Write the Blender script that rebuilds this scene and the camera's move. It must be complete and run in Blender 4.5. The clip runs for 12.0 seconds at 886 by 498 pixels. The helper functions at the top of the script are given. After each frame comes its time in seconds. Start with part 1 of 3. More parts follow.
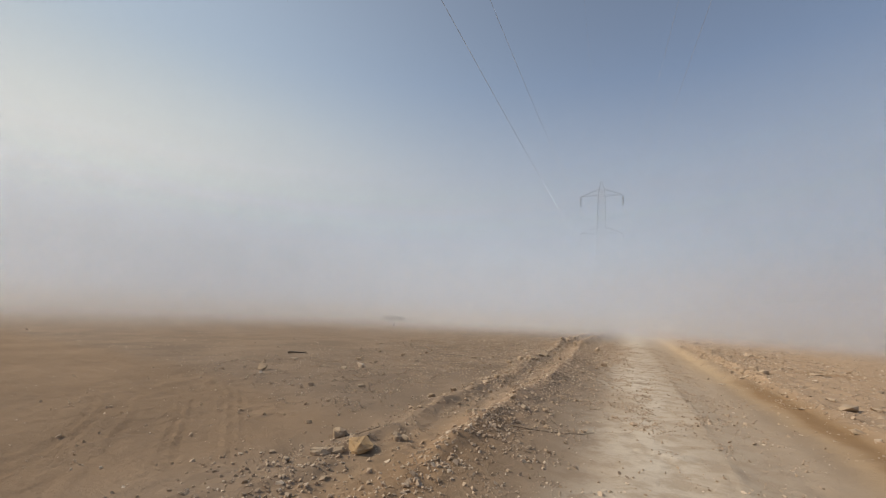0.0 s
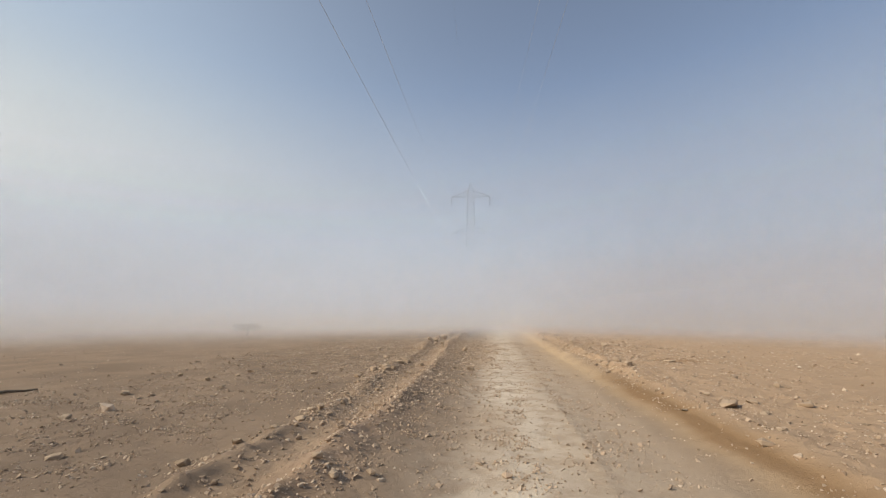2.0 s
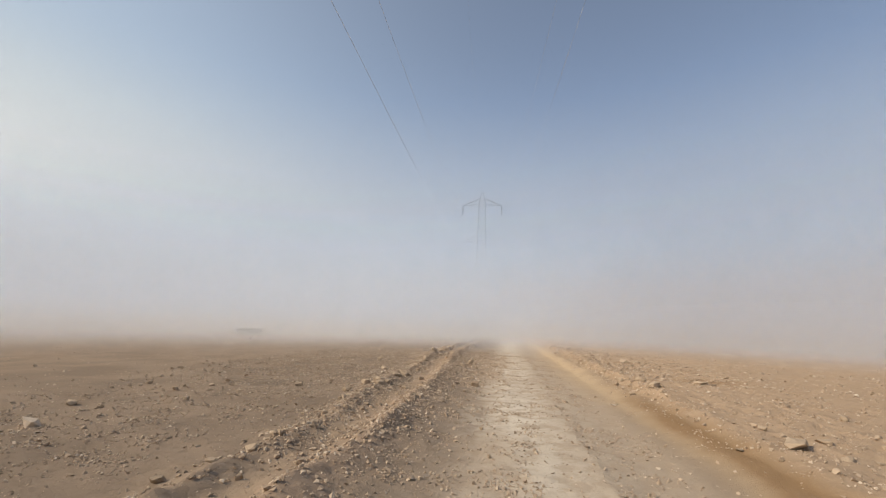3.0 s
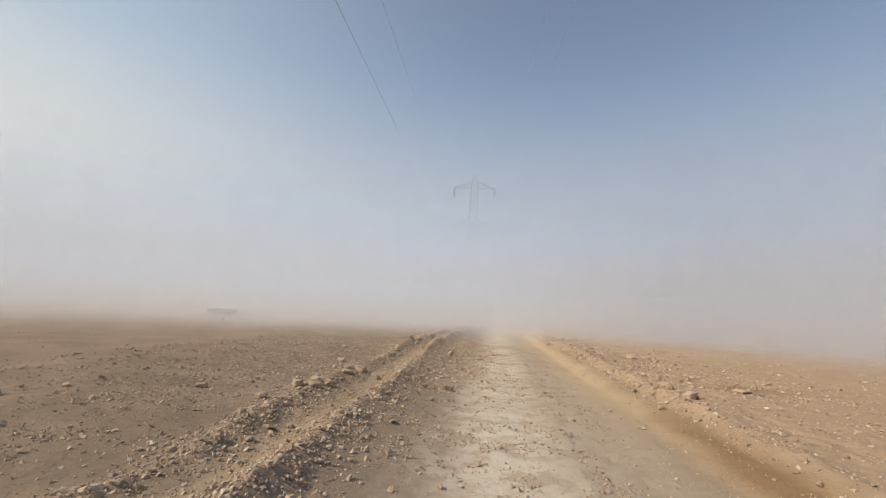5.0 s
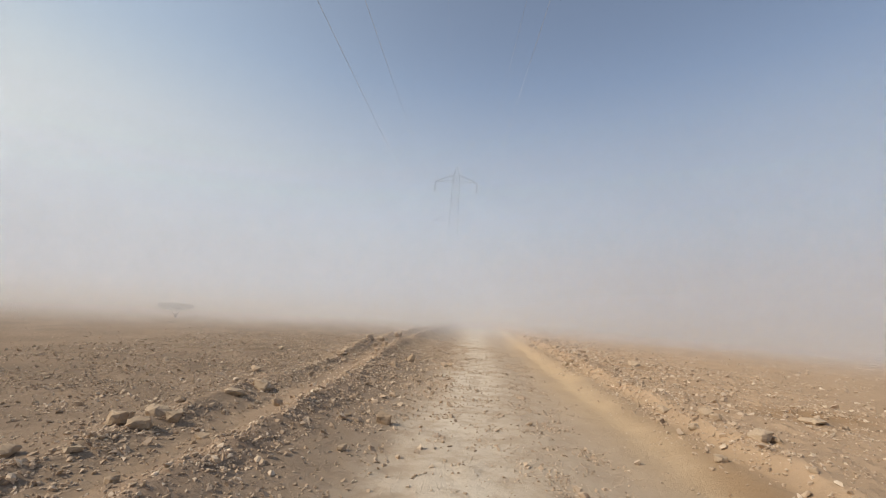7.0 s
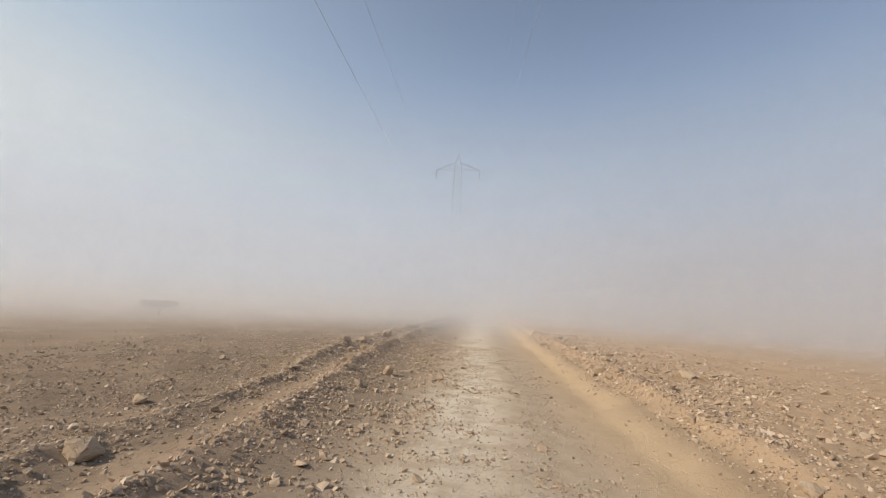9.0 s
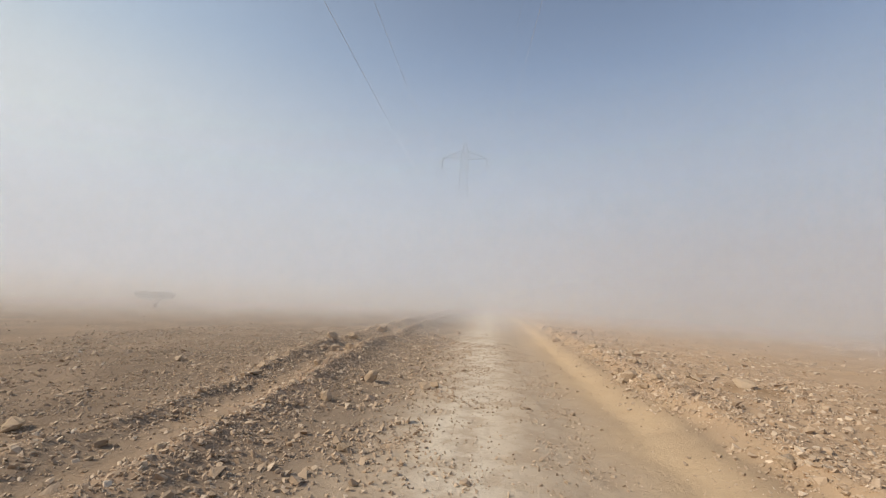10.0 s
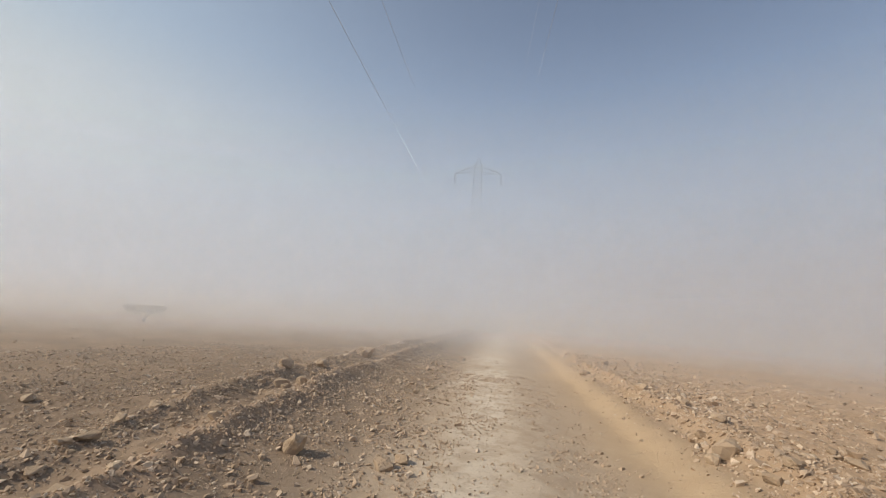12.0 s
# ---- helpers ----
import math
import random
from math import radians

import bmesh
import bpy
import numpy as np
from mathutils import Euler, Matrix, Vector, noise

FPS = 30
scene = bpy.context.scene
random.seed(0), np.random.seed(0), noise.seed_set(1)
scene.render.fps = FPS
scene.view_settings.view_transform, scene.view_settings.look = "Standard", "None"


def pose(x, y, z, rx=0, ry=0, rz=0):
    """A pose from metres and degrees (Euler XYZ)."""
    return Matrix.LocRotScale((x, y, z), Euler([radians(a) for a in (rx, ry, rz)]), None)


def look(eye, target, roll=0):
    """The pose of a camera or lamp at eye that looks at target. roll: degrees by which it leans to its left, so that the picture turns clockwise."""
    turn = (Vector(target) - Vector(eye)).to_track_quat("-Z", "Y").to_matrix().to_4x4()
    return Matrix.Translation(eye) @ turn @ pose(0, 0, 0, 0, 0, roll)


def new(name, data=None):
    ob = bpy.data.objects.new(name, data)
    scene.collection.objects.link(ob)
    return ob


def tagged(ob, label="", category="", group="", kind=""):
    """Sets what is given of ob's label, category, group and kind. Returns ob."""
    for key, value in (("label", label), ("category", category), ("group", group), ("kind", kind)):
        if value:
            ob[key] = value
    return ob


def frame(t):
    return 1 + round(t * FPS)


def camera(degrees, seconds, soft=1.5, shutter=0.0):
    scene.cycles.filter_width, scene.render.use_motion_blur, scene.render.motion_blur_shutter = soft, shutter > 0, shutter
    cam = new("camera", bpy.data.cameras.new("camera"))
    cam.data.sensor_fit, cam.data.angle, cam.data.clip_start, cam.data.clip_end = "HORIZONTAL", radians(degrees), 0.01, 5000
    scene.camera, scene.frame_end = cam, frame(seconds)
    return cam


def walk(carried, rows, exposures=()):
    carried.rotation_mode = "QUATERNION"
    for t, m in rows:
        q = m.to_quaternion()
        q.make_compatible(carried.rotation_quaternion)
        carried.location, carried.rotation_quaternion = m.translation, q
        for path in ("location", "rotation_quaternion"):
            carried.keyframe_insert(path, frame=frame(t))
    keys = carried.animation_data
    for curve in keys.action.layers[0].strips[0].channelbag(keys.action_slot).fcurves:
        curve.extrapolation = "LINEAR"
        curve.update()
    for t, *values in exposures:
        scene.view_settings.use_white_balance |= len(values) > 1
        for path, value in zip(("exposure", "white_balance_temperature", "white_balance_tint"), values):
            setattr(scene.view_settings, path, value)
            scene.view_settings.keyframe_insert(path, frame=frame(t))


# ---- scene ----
cam = camera(94.0, 12.0, soft=1.1)
PATH = [
    (0, (1.941, 3.095, 1.718), (1.009, 4.839, 2.015), 3.3),
    (0.5, (1.856, 3.902, 1.743), (1.235, 5.77, 2.097), 6.4),
    (1, (1.777, 4.631, 1.716), (1.228, 6.523, 2.06), 5.2),
    (1.5, (1.709, 5.445, 1.722), (1.26, 7.365, 2.056), 1.8),
    (2, (1.685, 6.245, 1.718), (1.313, 8.183, 2.042), 0.5),
    (2.5, (1.613, 6.964, 1.676), (1.238, 8.898, 2.02), 1.2),
    (3, (1.627, 7.627, 1.683), (1.204, 9.547, 2.052), 2.1),
    (3.2, (1.605, 7.905, 1.673), (1.174, 9.822, 2.048), 2.3),
    (4.8, (1.463, 10.485, 1.682), (1.068, 12.419, 2.001), 3.8),
    (5, (1.492, 10.816, 1.67), (1.109, 12.755, 1.976), 3.5),
    (5.5, (1.518, 11.624, 1.626), (1.162, 13.568, 1.932), 3.2),
    (6, (1.543, 12.435, 1.632), (1.21, 14.384, 1.933), 3.4),
    (6.5, (1.558, 13.261, 1.614), (1.244, 15.212, 1.923), 3.7),
    (7, (1.565, 14.112, 1.605), (1.265, 16.066, 1.908), 4.0),
    (7.5, (1.578, 14.983, 1.591), (1.282, 16.938, 1.889), 4.0),
    (7.7, (1.601, 15.305, 1.589), (1.301, 17.259, 1.891), 4.0),
    (9.3, (1.535, 17.915, 1.733), (1.209, 19.872, 1.983), 3.0),
    (9.5, (1.56, 18.286, 1.731), (1.224, 20.243, 1.968), 3.1),
    (10, (1.498, 19.238, 1.721), (1.141, 21.193, 1.949), 3.2),
    (10.5, (1.46, 20.082, 1.739), (1.082, 22.032, 1.975), 3.6),
    (11, (1.443, 20.881, 1.724), (1.04, 22.822, 1.994), 3.9),
    (11.5, (1.412, 21.682, 1.716), (0.997, 23.615, 2.015), 4.2),
    (12, (1.392, 22.408, 1.69), (0.966, 24.336, 2.008), 4.3),
]
walk(cam, [(t, look(eye, target, roll)) for t, eye, target, roll in PATH],
     exposures=((0.0, -0.2), (1.0, -0.14), (2.5, 0.0), (9.0, 0.0), (10.5, -0.02), (12.0, -0.12)))

# ---- sky, sun ----
SUN_ELEV, SUN_LEFT = 36, 116  # degrees above the horizon, degrees to the left of the track
SUN_DIR = Vector((-math.sin(radians(SUN_LEFT)) * math.cos(radians(SUN_ELEV)),
                  math.cos(radians(SUN_LEFT)) * math.cos(radians(SUN_ELEV)), math.sin(radians(SUN_ELEV))))
scene.cycles.transparent_max_bounces = 48

world = bpy.data.worlds.new("dusty_sky")
scene.world = world
world.use_nodes = True


class Nodes:
    """A short hand for node trees."""

    def __init__(self, tree):
        self.tree = tree

    def add(self, kind, *links, **values):
        node = self.tree.nodes.new("ShaderNode" + kind)
        for key, value in values.items():
            setattr(node, key, value)
        for slot, source in links:
            if isinstance(source, (int, float, tuple)):
                node.inputs[slot].default_value = source
            else:
                self.tree.links.new(source, node.inputs[slot])
        return node

    def math(self, op, a, b=0.0, clamp=False):
        return self.add("Math", (0, a), (1, b), operation=op, use_clamp=clamp).outputs[0]

    def vmath(self, op, a, b):
        return self.add("VectorMath", (0, a), (1, b), operation=op)

    def mix(self, fac, a, b, blend="MIX"):
        node = self.add("Mix", data_type="RGBA", blend_type=blend)
        for slot, v in ((0, fac), (6, a), (7, b)):
            if isinstance(v, (int, float)):
                node.inputs[slot].default_value = v
            elif isinstance(v, tuple):
                node.inputs[slot].default_value = v if len(v) == 4 else (*v, 1)
            else:
                self.tree.links.new(v, node.inputs[slot])
        return node.outputs[2]

    def range(self, v, a, b, c, d, smooth=True):
        return self.add("MapRange", (0, v), (1, a), (2, b), (3, c), (4, d),
                        interpolation_type="SMOOTHSTEP" if smooth else "LINEAR").outputs[0]

    def noise(self, vec, scale, detail=4.0, rough=0.55):
        return self.add("TexNoise", ("Vector", vec), ("Scale", scale), ("Detail", detail), ("Roughness", rough))

    def ramp(self, fac, stops):
        node = self.add("ValToRGB", (0, fac))
        el = node.color_ramp.elements
        while len(el) < len(stops):
            el.new(0.5)
        for e, (p, c) in zip(el, stops):
            e.position, e.color = p, (*c, 1)
        return node.outputs[0]


n = Nodes(world.node_tree)
sky = n.add("TexSky", sky_type="NISHITA", sun_disc=False, sun_elevation=radians(SUN_ELEV), sun_rotation=radians(-SUN_LEFT),
            dust_density=2.0, air_density=1.0, ozone_density=1.5)
way = n.vmath("NORMALIZE", n.add("TexCoord").outputs["Generated"], (0, 0, 0)).outputs[0]
up = n.add("SeparateXYZ", (0, way)).outputs[2]
toward = n.math("MAXIMUM", n.vmath("DOT_PRODUCT", way, (-0.97, 0.17, 0.17)).outputs["Value"], 0.0)
glow = n.math("POWER", toward, 2.2)
blue = n.mix(1.0, sky.outputs[0], (0.125, 0.125, 0.125), "MULTIPLY")
dust = n.ramp(up, [(0.0, (0.445, 0.43, 0.42)), (0.1, (0.44, 0.447, 0.463)), (0.2, (0.425, 0.457, 0.52)), (0.3, (0.42, 0.46, 0.55)), (0.5, (0.345, 0.43, 0.59)), (0.85, (0.42, 0.435, 0.45))])
dust = n.mix(glow, dust, n.mix(n.range(up, 0.2, 0.55, 0.0, 1.0), (0.68, 0.705, 0.69), (0.54, 0.645, 0.735)))
dust = n.mix(n.math("MULTIPLY", n.math("POWER", toward, 9.0), n.range(up, 0.1, 0.5, 1.0, 0.0)), dust, (1.32, 1.23, 1.03))
thick = n.range(up, 0.04, 0.74, 1.0, 0.25)
thick = n.math("ADD", thick, n.math("MULTIPLY", glow, 0.48), True)
bg = world.node_tree.nodes["Background"]
world.node_tree.links.new(n.mix(thick, blue, dust), bg.inputs[0])
bg.inputs[1].default_value = 0.97

sun = new("sun", bpy.data.lights.new("sun", "SUN"))
sun.data.energy, sun.data.angle, sun.data.color = 3.5, radians(5), (1.0, 0.87, 0.70)
sun.matrix_world = look(SUN_DIR * 50, (0, 0, 0))


# ---- the lie of the land ----
def hash2(ix, iy, seed):
    h = (ix.astype(np.int64) * 374761393 + iy.astype(np.int64) * 668265263 + seed * 1442695041) & 0xFFFFFFFF
    h = ((h ^ (h >> 13)) * 1274126177) & 0xFFFFFFFF
    return ((h ^ (h >> 16)) & 0xFFFF) / 65535.0


def vnoise(x, y, seed=0):
    """Smooth value noise in -1..1."""
    ix, iy = np.floor(x), np.floor(y)
    fx, fy = x - ix, y - iy
    fx, fy = fx * fx * (3 - 2 * fx), fy * fy * (3 - 2 * fy)
    a, b = hash2(ix, iy, seed), hash2(ix + 1, iy, seed)
    c, d = hash2(ix, iy + 1, seed), hash2(ix + 1, iy + 1, seed)
    return 2 * ((a * (1 - fx) + b * fx) * (1 - fy) + (c * (1 - fx) + d * fx) * fy) - 1


def fbm(x, y, scale, octaves=4, seed=0, rough=0.5):
    out, amp = 0.0, 1.0
    for k in range(octaves):
        out = out + amp * vnoise(x * scale + 17.3 * k, y * scale - 9.1 * k, seed + k)
        scale, amp = scale * 2.03, amp * rough
    return out


def sstep(v, a, b):
    t = np.clip((v - a) / (b - a), 0, 1)
    return t * t * (3 - 2 * t)


def bump(v, width):
    return np.exp(-(v / width) ** 2)


def across(x, y):
    """Place across the track, in metres: 1 is about its middle."""
    return x + 0.06 * (y - 20)


INNER_Y, INNER_U = [0, 12, 20, 21.5, 23.5, 25, 28, 31, 36, 60], [-0.97, -1.04, -1.07, -1.2, -1.42, -1.55, -1.7, -1.85, -1.95, -1.7]
OUTER_Y, OUTER_U = [0, 12, 16, 20, 22, 25, 28, 31, 36, 60], [-2.12, -2.1, -2.25, -2.45, -2.68, -2.75, -2.9, -3.15, -3.3, -3.1]


def crests(x, y):
    wob = 0.10 * vnoise(x * 0 + 3.1, y * 0.7, 5) + 0.03 * vnoise(x * 0 + 8.1, y * 2.3, 6)
    return np.interp(y, INNER_Y, INNER_U) + wob, np.interp(y, OUTER_Y, OUTER_U) + 1.4 * wob


def windrow(v, left, right):
    """A heaped ridge with a narrow crest: how wide it slumps on either side."""
    side = np.where(v < 0, -v / left, v / right)
    return np.exp(-1.55 * (np.sqrt(side * side + 0.012) - 0.11))


def coarse_height(x, y):
    u = across(x, y)
    ui, uo = crests(x, y)
    grow = 0.35 + 0.65 * sstep(y, 5.5, 9.5)
    lumps = 1 + 0.24 * fbm(x, y, 1.5, 4, 11)
    left = u - ui
    rise = sstep(y, 23, 31)
    inner = (0.265 + 0.09 * rise) * (0.5 + 0.5 / lumps) * windrow(left, 0.46, 0.74)
    outer = (0.165 + 0.15 * rise) * windrow(u - uo, 0.42 + 0.25 * rise, 0.56 + 0.2 * rise)
    z = (inner + outer) * lumps * grow
    # the stony shelf on the far side of the ochre gutter
    shelf = np.interp(y, [8, 14, 21, 28, 40], [0.10, 0.17, 0.29, 0.40, 0.42])
    edge = np.interp(y, [12, 17, 20, 40], [4.25, 4.3, 4.4, 4.3]) + 0.10 * vnoise(x * 0 + 1.7, y * 0.9, 21) + 0.05 * vnoise(x * 0, y * 3.1, 22)
    z += shelf * (0.5 * sstep(u, edge - 0.95, edge - 0.1) + 0.5 * sstep(u, edge - 0.14, edge + 0.22))
    z += 0.05 * bump(u - edge - 0.3, 0.3) * lumps
    # the worn track: a low crown, two shallow wheel ruts, a gutter
    z += -0.02 * bump(u - 2.75, 0.45) + 0.02 * bump(u - 1.9, 0.35) - 0.02 * bump(u - 0.4, 0.5)
    # the plain falls away gently on the sunny side
    z += -0.036 * np.clip(-x - 9, 0, 45) - 0.01 * np.clip(x - 14, 0, 60)
    away = sstep(np.abs(u - 1.5), 2.3, 5.0)
    z += 0.05 * fbm(x, y, 0.35, 3, 31) * away + 0.012 * fbm(x, y, 1.1, 2, 37)
    return z


def turnout(x, y):
    """Where vehicles swing off over soft sand."""
    return sstep(-x + 0.12 * (y - 6), 1.6, 3.0) * (1 - sstep(y + 0.15 * x, 7.5, 9.0))


def height(x, y):
    x, y = np.asarray(x, float), np.asarray(y, float)
    u = across(x, y)
    ui, uo = crests(x, y)
    z = coarse_height(x, y)
    rough = 0.35 + 0.9 * bump(u - ui, 0.6) + 0.9 * bump(u - uo, 0.6) + 0.8 * sstep(u, 4.2, 4.6) + 0.35 * sstep(-u, 3.0, 5.0)
    smooth = bump(u - 3.75, 0.4)
    rough = rough * (1 - 0.8 * smooth) * (1 - 0.2 * bump(u - 1.1, 0.5))
    z = z + rough * (0.018 * fbm(x, y, 3.1, 3, 41) + 0.014 * fbm(x, y, 8.0, 3, 43))
    # tyre marks: fine ones along the wheel lines, broad combed ones on the turnout
    comb = np.sin(2 * np.pi * (u + 0.03 * vnoise(x, y * 0.5, 51)) / 0.085) * bump(u - 1.0, 0.28) * sstep(vnoise(x * 0.5, y * 0.35, 52), -0.2, 0.5)
    z = z + 0.0045 * comb
    z = z + 0.022 * bump(u - 2.0 - 0.05 * vnoise(x * 0, y * 0.8, 53), 0.07) * (1 - sstep(y, 13, 19)) * (0.6 + 0.4 * vnoise(x, y * 2, 54))
    z = z + 0.022 * sstep(vnoise(x * 2.3, y * 3.1, 58), 0.5, 0.85) * sstep(vnoise(x * 0.6, y * 0.6, 59), -0.1, 0.4) * bump(u - 1.1, 1.1)
    v = 0.62 * x + 0.78 * y + 0.035 * np.clip(-x - 3.2, 0, 4) ** 2 + 0.05 * vnoise(x * 0.8, y * 0.8, 55)
    groups = bump(v - 1.78, 0.13) + 0.9 * bump(v - 2.2, 0.09) + bump(v - 2.85, 0.2) + 0.9 * bump(v - 3.5, 0.26)
    combed = np.sin(2 * np.pi * v / 0.135) * groups * (0.65 + 0.5 * vnoise(x * 0.9, y * 0.9, 57))
    z = z + 0.021 * combed * turnout(x, y) * (1 - sstep(-x, 5.5, 7.0))
    return z


def height_at(x, y):
    return float(height(np.array([x]), np.array([y]))[0])


# ---- materials ----
def material(name, rough=0.95):
    m = bpy.data.materials.new(name)
    m.use_nodes = True
    m.node_tree.nodes.clear()
    k = Nodes(m.node_tree)
    out = k.add("OutputMaterial")
    bsdf = k.add("BsdfPrincipled", ("Roughness", rough))
    bsdf.inputs["Specular IOR Level"].default_value = 0.05
    m.node_tree.links.new(bsdf.outputs[0], out.inputs[0])
    return m, k, bsdf


def relief(k, bsdf, value, strength, distance):
    b = k.add("Bump", ("Height", value), ("Strength", strength), ("Distance", distance))
    k.tree.links.new(b.outputs[0], bsdf.inputs["Normal"])


def soil_material():
    m, k, bsdf = material("desert_soil")
    place = k.add("NewGeometry").outputs["Position"]

    def zone(name):
        return k.add("Attribute", attribute_name=name).outputs["Fac"]

    broad = k.noise(place, 0.45, 5).outputs["Fac"]
    mid = k.noise(place, 2.6, 6, 0.62).outputs["Fac"]
    fine = k.noise(place, 21.0, 6, 0.68).outputs["Fac"]
    grain = k.noise(place, 110.0, 3, 0.7).outputs["Fac"]
    col = k.mix(k.range(broad, 0.35, 0.65, 0, 1), (0.243, 0.182, 0.128), (0.305, 0.227, 0.158))
    col = k.mix(k.math("MULTIPLY", zone("gravelly"), 0.8), col, k.mix(mid, (0.285, 0.218, 0.155), (0.345, 0.258, 0.178)))
    col = k.mix(zone("rosy"), col, k.mix(mid, (0.385, 0.278, 0.195), (0.43, 0.312, 0.215)))
    col = k.mix(zone("shelf"), col, k.mix(mid, (0.415, 0.293, 0.188), (0.49, 0.355, 0.233)))
    col = k.mix(zone("track"), col, k.mix(mid, (0.415, 0.315, 0.218), (0.465, 0.365, 0.262)))
    pale = k.math("MULTIPLY", zone("pale"), k.range(mid, 0.38, 0.58, 0.3, 1.0))
    col = k.mix(pale, col, k.mix(fine, (0.59, 0.505, 0.39), (0.73, 0.64, 0.51)))
    col = k.mix(zone("ochre"), col, k.mix(mid, (0.49, 0.355, 0.218), (0.57, 0.43, 0.278)))
    col = k.mix(zone("umber"), col, k.mix(mid, (0.27, 0.168, 0.085), (0.33, 0.213, 0.115)))
    # specks and crumbs of darker and lighter stone
    specks = k.range(fine, 0.60, 0.70, 0.0, 0.3)
    col = k.mix(specks, col, (0.22, 0.175, 0.13))
    col = k.mix(k.range(grain, 0.60, 0.72, 0.0, 0.45), col, (0.56, 0.49, 0.39))
    col = k.mix(k.range(grain, 0.40, 0.28, 0.0, 0.5), col, (0.20, 0.155, 0.115))
    k.tree.links.new(col, bsdf.inputs["Base Color"])
    h = k.math("ADD", k.math("MULTIPLY", fine, 1.0), k.math("MULTIPLY", grain, 0.35))
    h = k.math("ADD", h, k.math("MULTIPLY", mid, 1.4))
    relief(k, bsdf, h, 0.75, 0.022)
    return m


def stone_material(name, dark, body, pale, island=True):
    m, k, bsdf = material(name, 0.9)
    if island:
        pick = k.add("NewGeometry").outputs["Random Per Island"]
    else:
        pick = k.add("ObjectInfo").outputs["Random"]
    place = k.add("TexCoord").outputs["Object"] if not island else k.add("NewGeometry").outputs["Position"]
    col = k.ramp(pick, [(0.0, dark), (0.3, body), (0.7, body), (1.0, pale)])
    a = k.noise(place, 9.0, 6, 0.65).outputs["Fac"]
    b = k.noise(place, 60.0, 4, 0.7).outputs["Fac"]
    col = k.mix(k.range(a, 0.35, 0.7, 0.0, 0.5), col, (0.44, 0.335, 0.235))
    col = k.mix(k.range(b, 0.55, 0.75, 0.0, 0.4), col, (0.27, 0.215, 0.16))
    k.tree.links.new(col, bsdf.inputs["Base Color"])
    relief(k, bsdf, k.math("ADD", k.math("MULTIPLY", a, 2.0), b), 0.6, 0.015)
    return m


SOIL = soil_material()
GRAVEL = stone_material("limestone_gravel", (0.36, 0.275, 0.195), (0.49, 0.375, 0.268), (0.72, 0.60, 0.46))
ROCK = stone_material("limestone_rock", (0.37, 0.28, 0.19), (0.47, 0.36, 0.25), (0.56, 0.445, 0.32), island=False)
OCHRE_ROCK = stone_material("ochre_rock", (0.46, 0.31, 0.16), (0.50, 0.335, 0.175), (0.54, 0.37, 0.2), island=False)


def plain_material(name, a, b, scale, rough=0.8, metal=0.0):
    m, k, bsdf = material(name, rough)
    place = k.add("TexCoord").outputs["Object"]
    f = k.noise(place, scale, 5, 0.6).outputs["Fac"]
    k.tree.links.new(k.mix(k.range(f, 0.3, 0.7, 0, 1), a, b), bsdf.inputs["Base Color"])
    bsdf.inputs["Metallic"].default_value = metal
    relief(k, bsdf, f, 0.4, 0.01)
    return m


BARK = plain_material("dry_bark", (0.14, 0.11, 0.08), (0.24, 0.19, 0.14), 25)
TWIG = plain_material("bleached_twig", (0.22, 0.165, 0.115), (0.30, 0.225, 0.16), 25)
LEAF = plain_material("dusty_leaf", (0.05, 0.05, 0.033), (0.08, 0.077, 0.05), 3)
STEEL = plain_material("galvanised_steel", (0.32, 0.33, 0.34), (0.38, 0.39, 0.40), 2, 0.6, 0.0)
CABLE = plain_material("weathered_aluminium_cable", (0.42, 0.43, 0.44), (0.50, 0.51, 0.52), 2, 0.6, 0.0)
GLAZE = plain_material("brown_glazed_porcelain", (0.10, 0.06, 0.045), (0.15, 0.09, 0.07), 4, 0.3)


